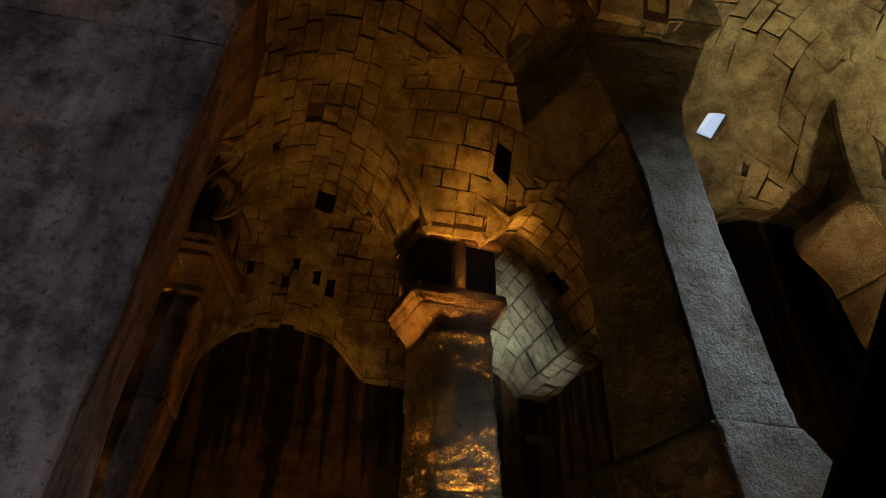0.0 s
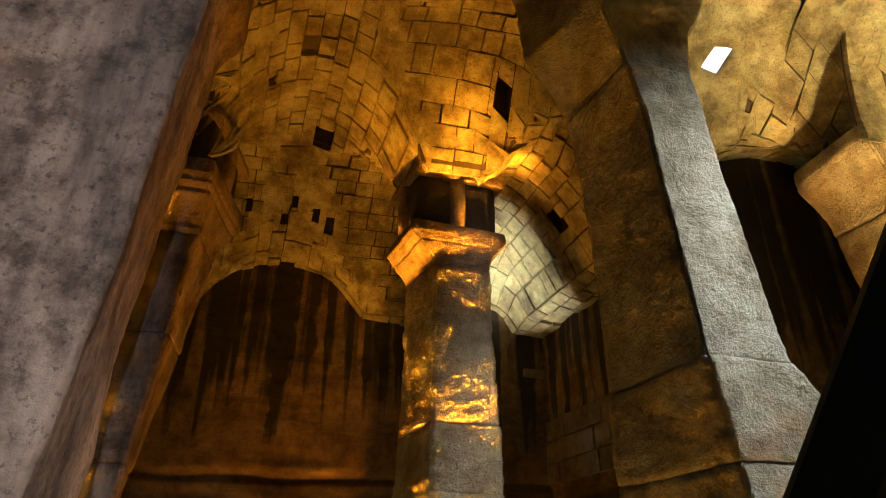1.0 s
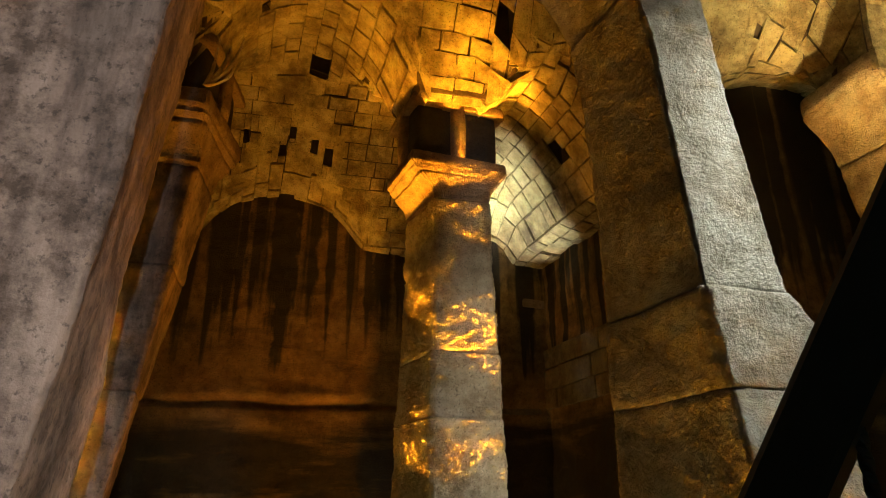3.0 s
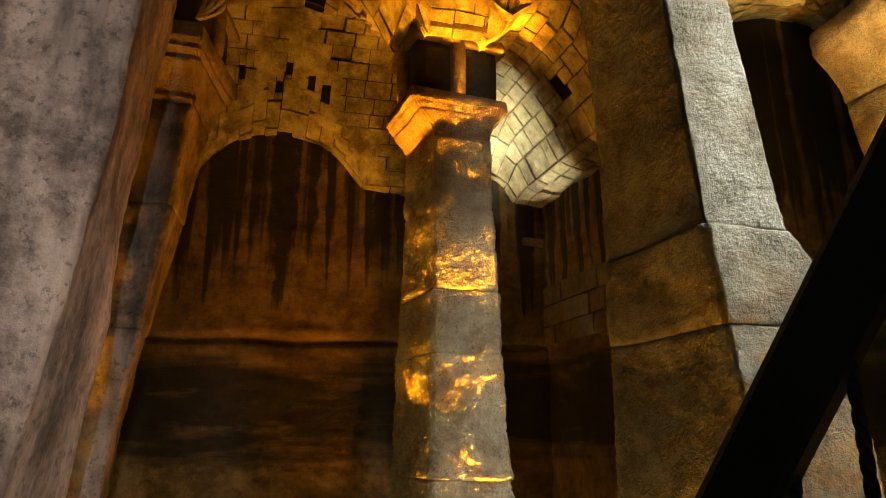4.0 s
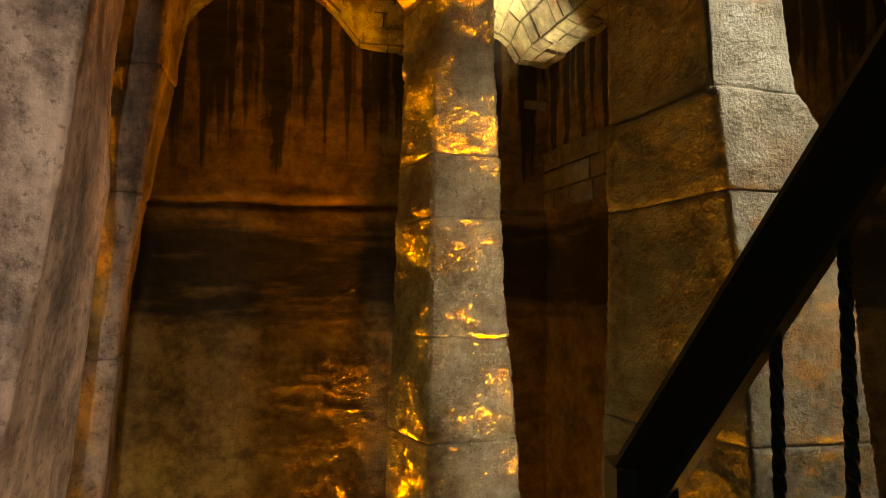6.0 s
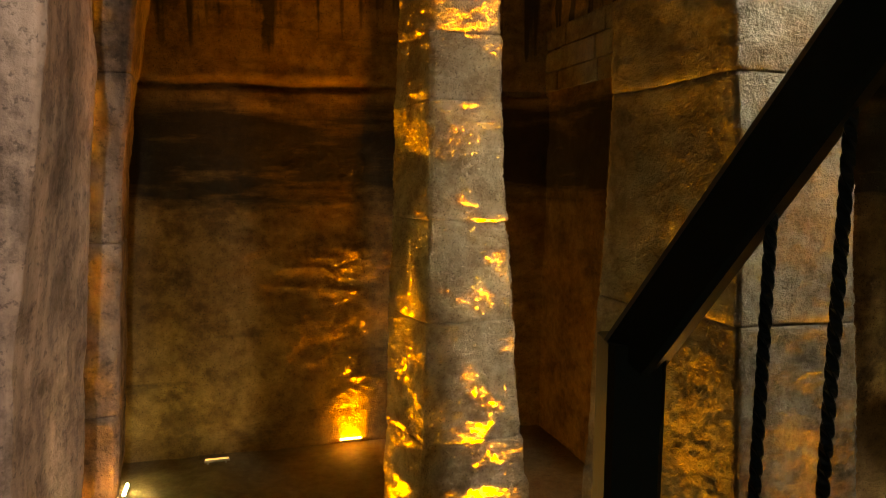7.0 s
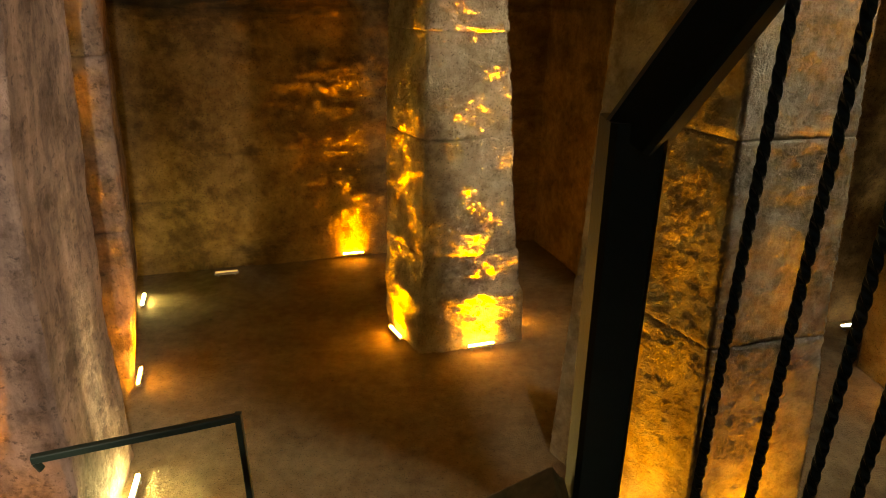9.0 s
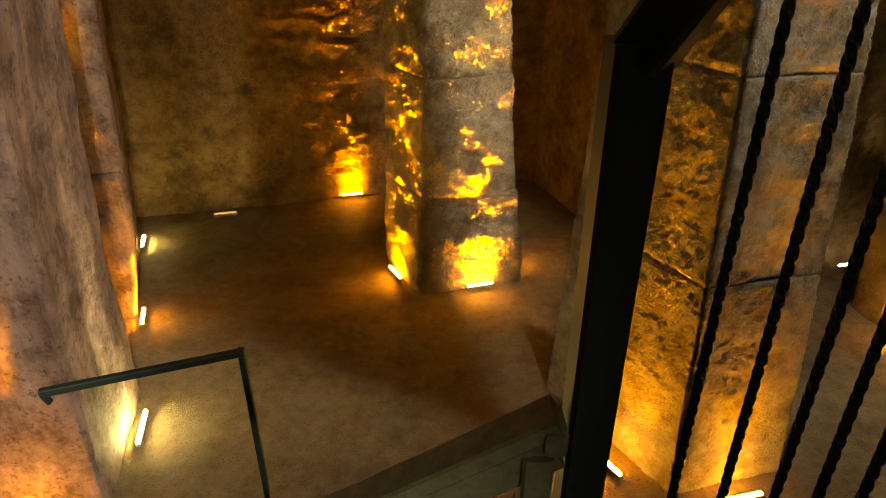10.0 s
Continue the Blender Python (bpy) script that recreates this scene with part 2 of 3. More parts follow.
def pier(label, levels, joints, cap, impost_top, step, amp, seed, material, pits=0.02, sockets=True, swells=(0,) * 9, crisp=True):
    """A tall tapering pier: courses of stone, a flaring capital, and an impost with open sockets under the vault."""
    thing = root("pier", (*((Vector(levels[0][1][0]) + Vector(levels[0][1][2])) / 2), 0))
    inv = thing.matrix_basis.inverted()
    bpy.context.view_layer.update()
    made = []
    for k, (z0, z1) in enumerate(zip(joints, joints[1:])):
        made.append(stone_block("shaft_block", levels, z0, z1, step, amp, seed + k * 0.37, material, None, tilt=0.05, pits=pits, swell=swells[k]))
    zc = joints[-1]
    top = ring_at(levels, zc)
    (zt, ct) = cap
    ct = [Vector(c) for c in ct]
    profile = ((0.0, 0.0), (0.07, 0.06), (0.13, 0.02), (0.30, 0.20), (0.52, 0.62), (0.58, 0.60), (0.64, 0.86), (0.70, 0.84), (0.76, 1.0), (1.0, 0.97))
    if not crisp:
        profile = ((0.0, 0.0), (0.2, 0.05), (0.4, 0.18), (0.6, 0.4), (0.8, 0.7), (1.0, 1.0))
    flare = [(zc + (zt - zc) * h, [p.lerp(q, k) for p, q in zip(top, ct)]) for h, k in profile]
    made.append(stone_block("capital", flare, zc, zt, 0.045, 0.03, seed + 9, CAP if sockets else material, None, pits=0.006))
    core_mid = sum(ct, Vector((0, 0))) / 4
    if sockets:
        # near-black core: the sockets' inner shade is painted, not lit
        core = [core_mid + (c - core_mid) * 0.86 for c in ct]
        made.append(stone_block("socket_core", [(zt, core), (impost_top, core)], zt, impost_top + 0.1, 0.3, 0.02, seed + 11, RECESS_DARK, None))
        made.append(stone_block("impost", [(impost_top, ct), (impost_top + 0.25, [core_mid + (c - core_mid) * 0.97 for c in ct])], impost_top, impost_top + 0.25, 0.06, 0.03, seed + 13, CAP, None, pits=0.008))
        for i in range(4):
            for f in (0.5,):
                c = ct[i].lerp(ct[(i + 1) % 4], f)
                c = c + (core_mid - c).normalized() * 0.15
                sq = [c + Vector((x, y)) * 0.17 for x, y in ((-1, -1), (1, -1), (1, 1), (-1, 1))]
                made.append(stone_block("socket_post", [(zt, sq), (impost_top + 0.1, sq)], zt, impost_top + 0.15, 0.17, 0.015, seed + i + f, CAP, None))
    else:
        wide = [core_mid + (c - core_mid) * 1.0 for c in ct]
        made.append(stone_block("impost", [(zt, wide), (impost_top, wide)], zt, impost_top + 0.2, 0.15, 0.03, seed + 11, material, None, pits=pits))
    for o in made:
        o.parent = thing
        o.matrix_parent_inverse = inv
    return tagged(thing, label, "pier")


def quad(n, r, l):
    n, r, l = Vector(n), Vector(r), Vector(l)
    return [n, r, r + l - n, l]


# ---- setting ----


def sheet(name, p, q, z0, z1, thick, step, amp, seed, material, shape=None):
    """A standing wall from p to q whose face looks to the right of that line; shape(s, z) moves the face outwards."""
    p, q = Vector(p), Vector(q)
    e = (q - p).normalized()
    out = Vector((e.y, -e.x))
    nx, nz = max(2, round((q - p).length / step)), max(2, round((z1 - z0) / step))
    verts, faces = [], []
    for j in range(nz + 1):
        z = z0 + (z1 - z0) * j / nz
        for i in range(nx + 1):
            s = p.lerp(q, i / nx)
            d = rough((s.x, s.y, z), seed, amp, 0.014) + (shape((s - p).length, z) if shape else 0.0)
            s = s + out * d
            verts.append((s.x, s.y, z))
    w = nx + 1
    for j in range(nz):
        for i in range(nx):
            faces.append((j * w + i, j * w + i + 1, (j + 1) * w + i + 1, (j + 1) * w + i))
    k = len(verts)
    for c, z in ((p, z0), (q, z0), (q, z1), (p, z1)):
        c = c - out * thick
        verts.append((c.x, c.y, z))
    faces += [(k + 1, k, k + 3, k + 2), tuple(range(w))[::-1] + (k, k + 1), tuple(nz * w + i for i in range(w)) + (k + 2, k + 3),
              tuple(j * w for j in range(nz + 1)) + (k + 3, k), tuple(j * w + nx for j in range(nz + 1))[::-1] + (k + 1, k + 2)]
    return raw(name, verts, faces, material, None, True)


def end_wall_shape(s, z):
    ledge = 9.35 + 0.12 * noise.noise(Vector((s * 0.6, 3.3, 0)))
    d = 0.05 * smooth((z - ledge) / 0.12 + 0.5)
    d += 0.03 * math.exp(-((z - ledge - 0.18) / 0.12) ** 2) - 0.16 * math.exp(-((z - ledge + 0.1) / 0.08) ** 2)
    low = smooth((5.6 - z) / 2.5)
    coarse = smooth((z - 3.4) / 0.8) * smooth((8.6 - z) / 1.2)
    return d + 0.05 * noise.noise(Vector((s * 1.2, 0, z * 2.4))) * (1 - low) + 0.035 * coarse * noise.noise(Vector((s * 2.6, 5, z * 5.0))) - 0.05 * coarse * abs(noise.noise(Vector((s * 5.0, 7, z * 9.0)))) - 0.03 * coarse * abs(noise.noise(Vector((s * 13.0, 3, z * 16.0)))) + 0.20 * smooth((z - 2.6) / 4.6)


tagged(sheet("wall_end", plan(-16, 0), plan(0.2, 0), -0.1, 18, 0.8, 0.05, 0.05, 1, ROCK, end_wall_shape), "brown rock-cut end wall with black water streaks", "wall", kind="structure")
tagged(sheet("wall_side", plan(0, 0.2), plan(0, -6.4), -0.1, 18, 0.8, 0.15, 0.06, 2, ROCK), "dark rock side wall", "wall", kind="structure")
tagged(sheet("wall_recess", plan(-0.1, -6.2), plan(10, -6.2), -0.1, 19, 0.8, 0.2, 0.06, 3, ROCK), "dark rock wall of the side bay", "wall", kind="structure")
tagged(sheet("wall_east", plan(9.5, -6), plan(9.5, -22), -0.1, 20, 0.8, 0.4, 0.08, 4, ROCK), "brown rock wall", "wall", kind="structure")
# unseen wall: slit and low cut are invented, to steer daylight onto pier and rail
DOOR = (17.70, 20.2, 7.4, 14.2)
LIGHT_SLIT = (16.08, 16.41, 8.0, 12.7)
LOW = (17.33, 9.4)
south = [plan(10, -21.2), plan(-16, -21.2)]
sdir = (south[1] - south[0]).normalized()
for s0, s1, z0, z1 in ((0, LIGHT_SLIT[0], -0.1, 20), (LIGHT_SLIT[0], LIGHT_SLIT[1], -0.1, LIGHT_SLIT[2]), (LIGHT_SLIT[0], LIGHT_SLIT[1], LIGHT_SLIT[3], 20), (LIGHT_SLIT[1], LOW[0], -0.1, 20), (LOW[0], DOOR[0], -0.1, DOOR[2]), (LOW[0], DOOR[0], LOW[1], 20),
                       (DOOR[1], 26, -0.1, 20), (DOOR[0], DOOR[1], -0.1, DOOR[2]), (DOOR[0], DOOR[1], DOOR[3], 20)):
    tagged(sheet("wall_south", south[0] + sdir * s0, south[0] + sdir * s1, z0, z1, 0.8, 0.35, 0.05, 5, ROCK), "unseen brown rock wall round the stair entrance, cut to shape its daylight", "wall", kind="structure")
tagged(sheet("wall_west", plan(-15.5, -22), plan(-15.5, 0.2), -0.1, 20, 0.8, 0.4, 0.08, 6, ROCK), "brown rock wall", "wall", kind="structure")

STONE_LIGHT = stone("pale_wall_stone", (0.30, 0.25, 0.14), (0.20, 0.16, 0.09), (0.09, 0.07, 0.04), 0.05)


def wall_stones(parent, origin, along, out, rows, length, proud, rnd):
    """Courses of squared stones set into a wall; rows: heights of the bed joints."""
    for z0, z1 in zip(rows, rows[1:]):
        s = 0.0
        while s < length:
            w = min(rnd.uniform(0.6, 1.25), length - s)
            if w > 0.2:
                d = proud + rnd.uniform(-0.03, 0.03)
                m = Matrix((Vector((*along, 0)), Vector((*-out, 0)), Vector((0, 0, 1)))).transposed().to_4x4()
                c = origin + along * (s + w / 2) + out * (d / 2 - 0.1)
                bm = box_bm(w - 0.03, d + 0.2, z1 - z0 - 0.03)
                for v in bm.verts:
                    v.co += Vector((rnd.uniform(-1, 1) * 0.015, 0, rnd.uniform(-1, 1) * 0.02))
                bmesh.ops.bevel(bm, geom=bm.edges[:], offset=0.015, segments=1, affect="EDGES")
                bm.transform(Matrix.Translation((c.x, c.y, (z0 + z1) / 2)) @ m)
                part("stone", bm, STONE_LIGHT, parent)
            s += w


wrnd = random.Random(8)
end_wall, side_wall = bpy.data.objects["wall_end"], bpy.data.objects["wall_side"]
wall_stones(end_wall, plan(-2.9, 0), U, Vector((U.y, -U.x)), (9.15, 9.62, 10.2, 10.85, 11.5, 12.05), 2.75, 0.10, wrnd)
wall_stones(side_wall, plan(0, -0.15), -V, Vector((-V.y, V.x)), (9.3, 9.8, 10.35, 10.9), 3.6, 0.10, wrnd)
bm = box_bm(0.62, 0.5, 0.24, 0.05, Matrix.Translation((*plan(-0.32, -0.1), 12.2)) @ pose(0, 0, 0, 0, 4, 13))
part("stone", bm, CAP, end_wall, "pale rounded stone slab")
# the niche is a thin near-black block set on the wall face
part("niche", box_bm(0.6, 0.12, 0.75, 0.03, Matrix.Translation((*plan(-0.33, -0.04), 12.75)) @ pose(0, 0, 0, 0, 0, 13)), RECESS_DARK, end_wall, "black niche, drawn as a thin block")

SKY = glow("bright_sky", (0.95, 0.97, 1.0), 2.6)
tagged(raw("backdrop", [(*plan(0.51 + x, -8.05 + y), vault(0.51 + x, -8.05 + y)[0] + 0.55) for x, y in ((-0.75, -0.75), (0.8, -0.75), (0.8, 0.8), (-0.75, 0.8))], [(0, 1, 2, 3)], SKY), "bright white daylight sky", "sky", kind="structure")

# floor: trodden earth with a low swell and scattered dents
fv, ff = [], []
NA, NB = 230, 210
for j in range(NB + 1):
    for i in range(NA + 1):
        c = plan(-16.5 + 27 * i / NA, -22 + 22.6 * j / NB)
        fv.append((c.x, c.y, 0.03 * noise.noise(Vector((c.x * 0.5, c.y * 0.5, 0))) + 0.02 * noise.noise(Vector((c.x * 2.2, c.y * 2.2, 4))) + 0.008 * noise.noise(Vector((c.x * 5.5, c.y * 5.5, 9)))))
for j in range(NB):
    for i in range(NA):
        k = j * (NA + 1) + i
        ff.append((k, k + 1, k + NA + 2, k + NA + 1))
tagged(raw("floor", fv, ff, DIRT, None, True), "brown trodden earth floor", "floor", kind="structure")

# scattered grit and small stones on the floor, in one mesh
grnd = random.Random(21)
pv, pf = [], []
for _ in range(420):
    c = plan(grnd.uniform(-10, 3), grnd.uniform(-14, -0.4))
    r, k, turn = grnd.uniform(0.006, 0.028), len(pv), grnd.uniform(0, 6.3)
    for dx, dy, dz in ((1, 0, 0.2), (0.2, 0.9, 0.1), (-0.9, 0.3, 0.25), (-0.3, -0.8, 0.1), (0.1, 0.1, 1.0), (0, 0, -1.2)):
        x, y = dx * math.cos(turn) - dy * math.sin(turn), dx * math.sin(turn) + dy * math.cos(turn)
        pv.append((c.x + x * r * grnd.uniform(0.8, 1.4), c.y + y * r * grnd.uniform(0.8, 1.3), 0.012 + dz * r * 0.7))
    for q in range(4):
        pf += [(k + q, k + (q + 1) % 4, k + 4), (k + (q + 1) % 4, k + q, k + 5)]
tagged(raw("grit", pv, pf, STONE_LIGHT), "pale grit and small stones scattered on the earth floor", "grit", kind="stuff")

# ceiling: backing and one thin slab a stone, in one mesh
HOLE = plan(0.51, -8.05)


SHAFT = Vector((8.3, 4.1))
# square putlog holes and lost stones, the smallest for dark stains, in plan: place and half width
SOCKETS = [(-6.94, -3.08, 0.23), (-3.51, -6.28, 0.17), (-1.46, -4.37, 0.16), (-6.79, -1.52, 0.09), (-7.57, -1.38, 0.10), (-7.37, -1.69, 0.08), (-6.40, -1.41, 0.11), (-8.36, -5.09, 0.09), (-8.51, -1.58, 0.08)]


def in_hole(c, more=0.0):
    d, e = c - HOLE, c - SHAFT
    return abs(d.x) < 0.55 + more and abs(d.y) < 0.55 + more or abs(e.x) < 0.85 and abs(e.y) < 0.85


def in_socket(a, b, more=0.0):
    return any(abs(a - x) < h + more and abs(b - y) < h + more for x, y, h in SOCKETS)


def around_sockets(a0, a1, b0, b1):
    """The rectangle of the plan less the sockets that it meets, as smaller rectangles."""
    for x, y, h in SOCKETS:
        if a0 < x + h and a1 > x - h and b0 < y + h and b1 > y - h:
            out = []
            for r in ((a0, min(a1, x - h), b0, b1), (max(a0, x + h), a1, b0, b1),
                      (max(a0, x - h), min(a1, x + h), b0, min(b1, y - h)), (max(a0, x - h), min(a1, x + h), max(b0, y + h), b1)):
                if r[1] - r[0] > 0.04 and r[3] - r[2] > 0.04:
                    out += around_sockets(*r)
            return out
    return [(a0, a1, b0, b1)]


SPOTS = ((0.5, 0.5), (0, 0), (1, 0), (0, 1), (1, 1))


def build_ceiling():
    rnd = random.Random(5)
    verts, faces, mats = [], [], []
    sa = sb = 0.16
    a0, a1, b0, b1 = -16.0, 10.0, -22.0, 0.5
    na, nb = round((a1 - a0) / sa), round((b1 - b0) / sb)
    for j in range(nb + 1):
        for i in range(na + 1):
            a, b = a0 + (a1 - a0) * i / na, b0 + (b1 - b0) * j / nb
            c = plan(a, b)
            verts.append((c.x, c.y, vault(a, b)[0] + 0.13))
    for j in range(nb):
        for i in range(na):
            k = j * (na + 1) + i
            c = plan(a0 + (a1 - a0) * (i + 0.5) / na, b0 + (b1 - b0) * (j + 0.5) / nb)
            if not in_hole(c) and not in_socket(a0 + (a1 - a0) * (i + 0.5) / na, b0 + (b1 - b0) * (j + 0.5) / nb, 0.04):
                faces.append((k, k + na + 1, k + na + 2, k + 1))
                mats.append(0)

    def block(fa, lo0, hi0, lo1, hi1):
        """fa(s, t) gives a, b; the stone covers s from lo0 to hi0 and t from lo1 to hi1."""
        am, bm_ = fa((lo0 + hi0) / 2, (lo1 + hi1) / 2)
        if in_hole(plan(am, bm_), 0.12) or rnd.random() < 0.003:
            return
        pts = []
        g = 0.013 + 0.024 * rnd.random() ** 2
        proud = 0.03 + 0.018 * rnd.random() if rnd.random() > 0.05 else -0.03
        for s, t in ((lo0, lo1), (hi0, lo1), (hi0, hi1), (lo0, hi1)):
            a, b = fa(s, t)
            c = plan(a, b)
            pts.append(Vector((c.x, c.y, vault(a, b)[0])))
        nrm = (pts[1] - pts[0]).cross(pts[3] - pts[0])
        if nrm.length < 1e-5:
            return
        nrm.normalize()
        if nrm.z > 0:
            nrm = -nrm
        mid = sum(pts, Vector()) / 4
        k = len(verts)
        for p in pts:
            d = (mid - p).normalized()
            verts.append(tuple(p + d * g - nrm * 0.12))
        for p in pts:
            d = (mid - p).normalized()
            j = Vector((rnd.uniform(-1, 1), rnd.uniform(-1, 1), rnd.uniform(-0.7, 0.7))) * 0.010
            chip = 0.07 * rnd.random() if rnd.random() < 0.16 else 0.0
            verts.append(tuple(p + d * (g + 0.010 + chip) + nrm * proud + j * 1.6))
        for p in pts:
            d = (mid - p).normalized()
            verts.append(tuple(p + d * (g + 0.004) + nrm * (proud - 0.012)))
        for q in range(4):
            r = (q + 1) % 4
            faces.append((k + q, k + r, k + 8 + r, k + 8 + q))
            faces.append((k + 8 + q, k + 8 + r, k + 4 + r, k + 4 + q))
            mats.extend((1, 1))
        faces.append((k + 4, k + 5, k + 6, k + 7))
        mats.append(1)

    # courses along v on the large barrels
    a = a0
    while a < a1:
        slope = abs(vault(a + 0.1, -7.2)[0] - vault(a, -7.2)[0]) / 0.1
        da = max(0.12, rnd.uniform(0.33, 0.46) / math.sqrt(1 + slope * slope))
        b = b0 + rnd.random() * 0.4
        while b < b1 - 0.5:
            db = rnd.uniform(0.36, 0.78)
            if any(vault(a + da * p, b + db * q)[1] for p, q in SPOTS):
                for rect in around_sockets(a, a + da, b, b + db):
                    block(lambda s, t: (s, t), *rect)
            b += db
        a += da
    # courses along u on the cross barrels
    b = b0
    while b < b1 - 0.3:
        slope = abs(vault(-11.4, b + 0.1)[0] - vault(-11.4, b)[0]) / 0.1
        db = max(0.12, rnd.uniform(0.32, 0.45) / math.sqrt(1 + slope * slope))
        a = a0 + rnd.random() * 0.4
        while a < a1 - 0.5:
            da = rnd.uniform(0.38, 0.8)
            if not all(vault(a + da * p, b + db * q)[1] for p, q in SPOTS):
                for rect in around_sockets(a, a + da, b, b + db):
                    block(lambda s, t: (s, t), *rect)
            a += da
        b += db
    # broken stones round the sky hole
    ha, hb = 0.51, -8.05
    ring = ((-0.30, -0.34), (0.02, -0.28), (0.34, -0.30), (0.27, 0.02), (0.32, 0.31), (-0.05, 0.33), (-0.33, 0.28), (-0.26, 0.0))
    mouth = ((-0.16, -0.165), (0.05, -0.21), (0.27, -0.235), (0.13, -0.05), (0.0, 0.14), (-0.2, 0.15), (-0.4, 0.14), (-0.28, -0.02))
    k = len(verts)
    for f, lift in ((1.0, 0.12), (1.0, -0.03), (1.7, -0.02), (2.4, -0.02), (3.3, -0.015)):
        for x, y in (mouth if f == 1.0 else ring):
            c = plan(ha + x * f, hb + y * f)
            verts.append((c.x, c.y, vault(ha + x * f, hb + y * f)[0] + lift))
    for band in range(4):
        for q in range(8):
            r = (q + 1) % 8
            n0 = k + band * 8
            faces.append((n0 + q, n0 + r, n0 + 8 + r, n0 + 8 + q))
            mats.append(1)
    # dark boxes behind the sockets, their inner shade put into the near-black colour
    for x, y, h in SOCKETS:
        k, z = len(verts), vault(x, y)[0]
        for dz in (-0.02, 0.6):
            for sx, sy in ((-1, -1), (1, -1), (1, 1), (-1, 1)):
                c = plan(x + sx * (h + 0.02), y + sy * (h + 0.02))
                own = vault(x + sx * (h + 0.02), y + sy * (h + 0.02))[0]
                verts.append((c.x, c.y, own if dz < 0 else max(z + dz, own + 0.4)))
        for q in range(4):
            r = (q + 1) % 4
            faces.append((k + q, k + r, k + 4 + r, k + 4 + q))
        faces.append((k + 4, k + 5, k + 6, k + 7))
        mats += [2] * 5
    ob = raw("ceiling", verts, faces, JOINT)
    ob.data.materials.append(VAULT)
    ob.data.materials.append(RECESS_DARK)
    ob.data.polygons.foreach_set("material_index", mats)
    return tagged(ob, "groined vault of pale limestone blocks with dark open joints", "vault", kind="structure")


build_ceiling()

# ---- piers ----
C_LEV = [(-0.1, quad((-0.46, 11.3), (1.75, 11.84), (-1.24, 12.74))), (1.15, quad((-0.43, 11.33), (1.65, 11.82), (-1.22, 12.8))), (1.4, quad((-0.40, 11.40), (1.60, 11.86), (-1.2, 12.85))), (2.5, quad((-0.36, 11.45), (1.50, 11.88), (-1.2, 12.95))),
         (7.2, quad((-0.217, 11.72), (1.1, 12.02), (-1.0, 13.34))), (9.6, quad((-0.19, 11.76), (1.04, 12.04), (-0.93, 13.3))), (10.3, quad((-0.17, 11.66), (0.99, 11.93), (-0.86, 13.2))), (13.0, quad((-0.16, 11.68), (0.95, 11.94), (-0.81, 13.1)))]
pier("free-standing tapering limestone pier with amber light on its pitted faces", C_LEV, [-0.1, 2.1, 4.4, 6.3, 8.5, 9.7, 12.8],
     (13.75, quad((-0.65, 11.3), (1.36, 12.05), (-1.27, 12.8))), 14.9, 0.028, 0.066, 1.0, PIER, 0.024, swells=(0, 0, 0.02, 0.05, 0.03, 0.03))
D_LEV = [(-0.1, quad((3.15, 6.15), (4.85, 6.55), (1.75, 8.4))), (7.2, quad((3.0, 6.5), (4.36, 6.8), (2.12, 8.3))), (8.8, quad((2.85, 6.55), (4.15, 6.82), (2.14, 8.3))),
         (9.35, quad((2.81, 6.57), (3.82, 6.8), (2.15, 8.25))), (11.0, quad((2.74, 6.65), (3.7, 6.88), (2.13, 8.2))), (12.7, quad((2.68, 6.74), (3.58, 6.92), (2.05, 8.12))),
         (13.7, quad((2.52, 6.72), (3.54, 6.95), (1.93, 8.1))), (14.3, quad((2.40, 6.7), (3.62, 7.0), (1.62, 8.05))), (14.8, quad((2.30, 6.7), (3.9, 7.02), (1.32, 8.0))), (16.3, quad((2.11, 6.7), (4.6, 7.1), (1.2, 8.0)))]
pier("massive grey limestone pier with pitted faces beside the stair", D_LEV, [-0.1, 3.2, 5.6, 8.2, 9.3, 13.6, 15.7],
     (16.3, quad((2.05, 6.6), (4.8, 7.1), (1.1, 8.0))), 17.0, 0.03, 0.03, 2.0, GRANULAR, 0.017, False, swells=(0, 0, 0, 0.02, 0, 0), crisp=False)
B_LEV = [(-0.1, quad((-8.1, 10.0), (-6.02, 10.5), (-8.65, 11.3))), (1.7, quad((-7.9, 10.1), (-5.68, 10.6), (-8.4, 11.35))), (7.2, quad((-7.4, 10.2), (-5.35, 10.7), (-7.9, 11.45))), (8.3, quad((-7.2, 10.2), (-5.17, 10.7), (-7.7, 11.45))),
         (10.9, quad((-6.9, 10.2), (-4.84, 10.7), (-7.2, 11.5))), (13.0, quad((-6.6, 10.2), (-4.64, 10.7), (-6.8, 11.55)))]
pier("limestone pier with an eroded reddish capital", B_LEV, [-0.1, 3.0, 6.0, 8.8, 11.0, 13.0],
     (14.4, quad((-6.9, 9.6), (-4.42, 10.2), (-7.0, 11.9))), 15.45, 0.05, 0.035, 3.0, PLASTER, 0.006)
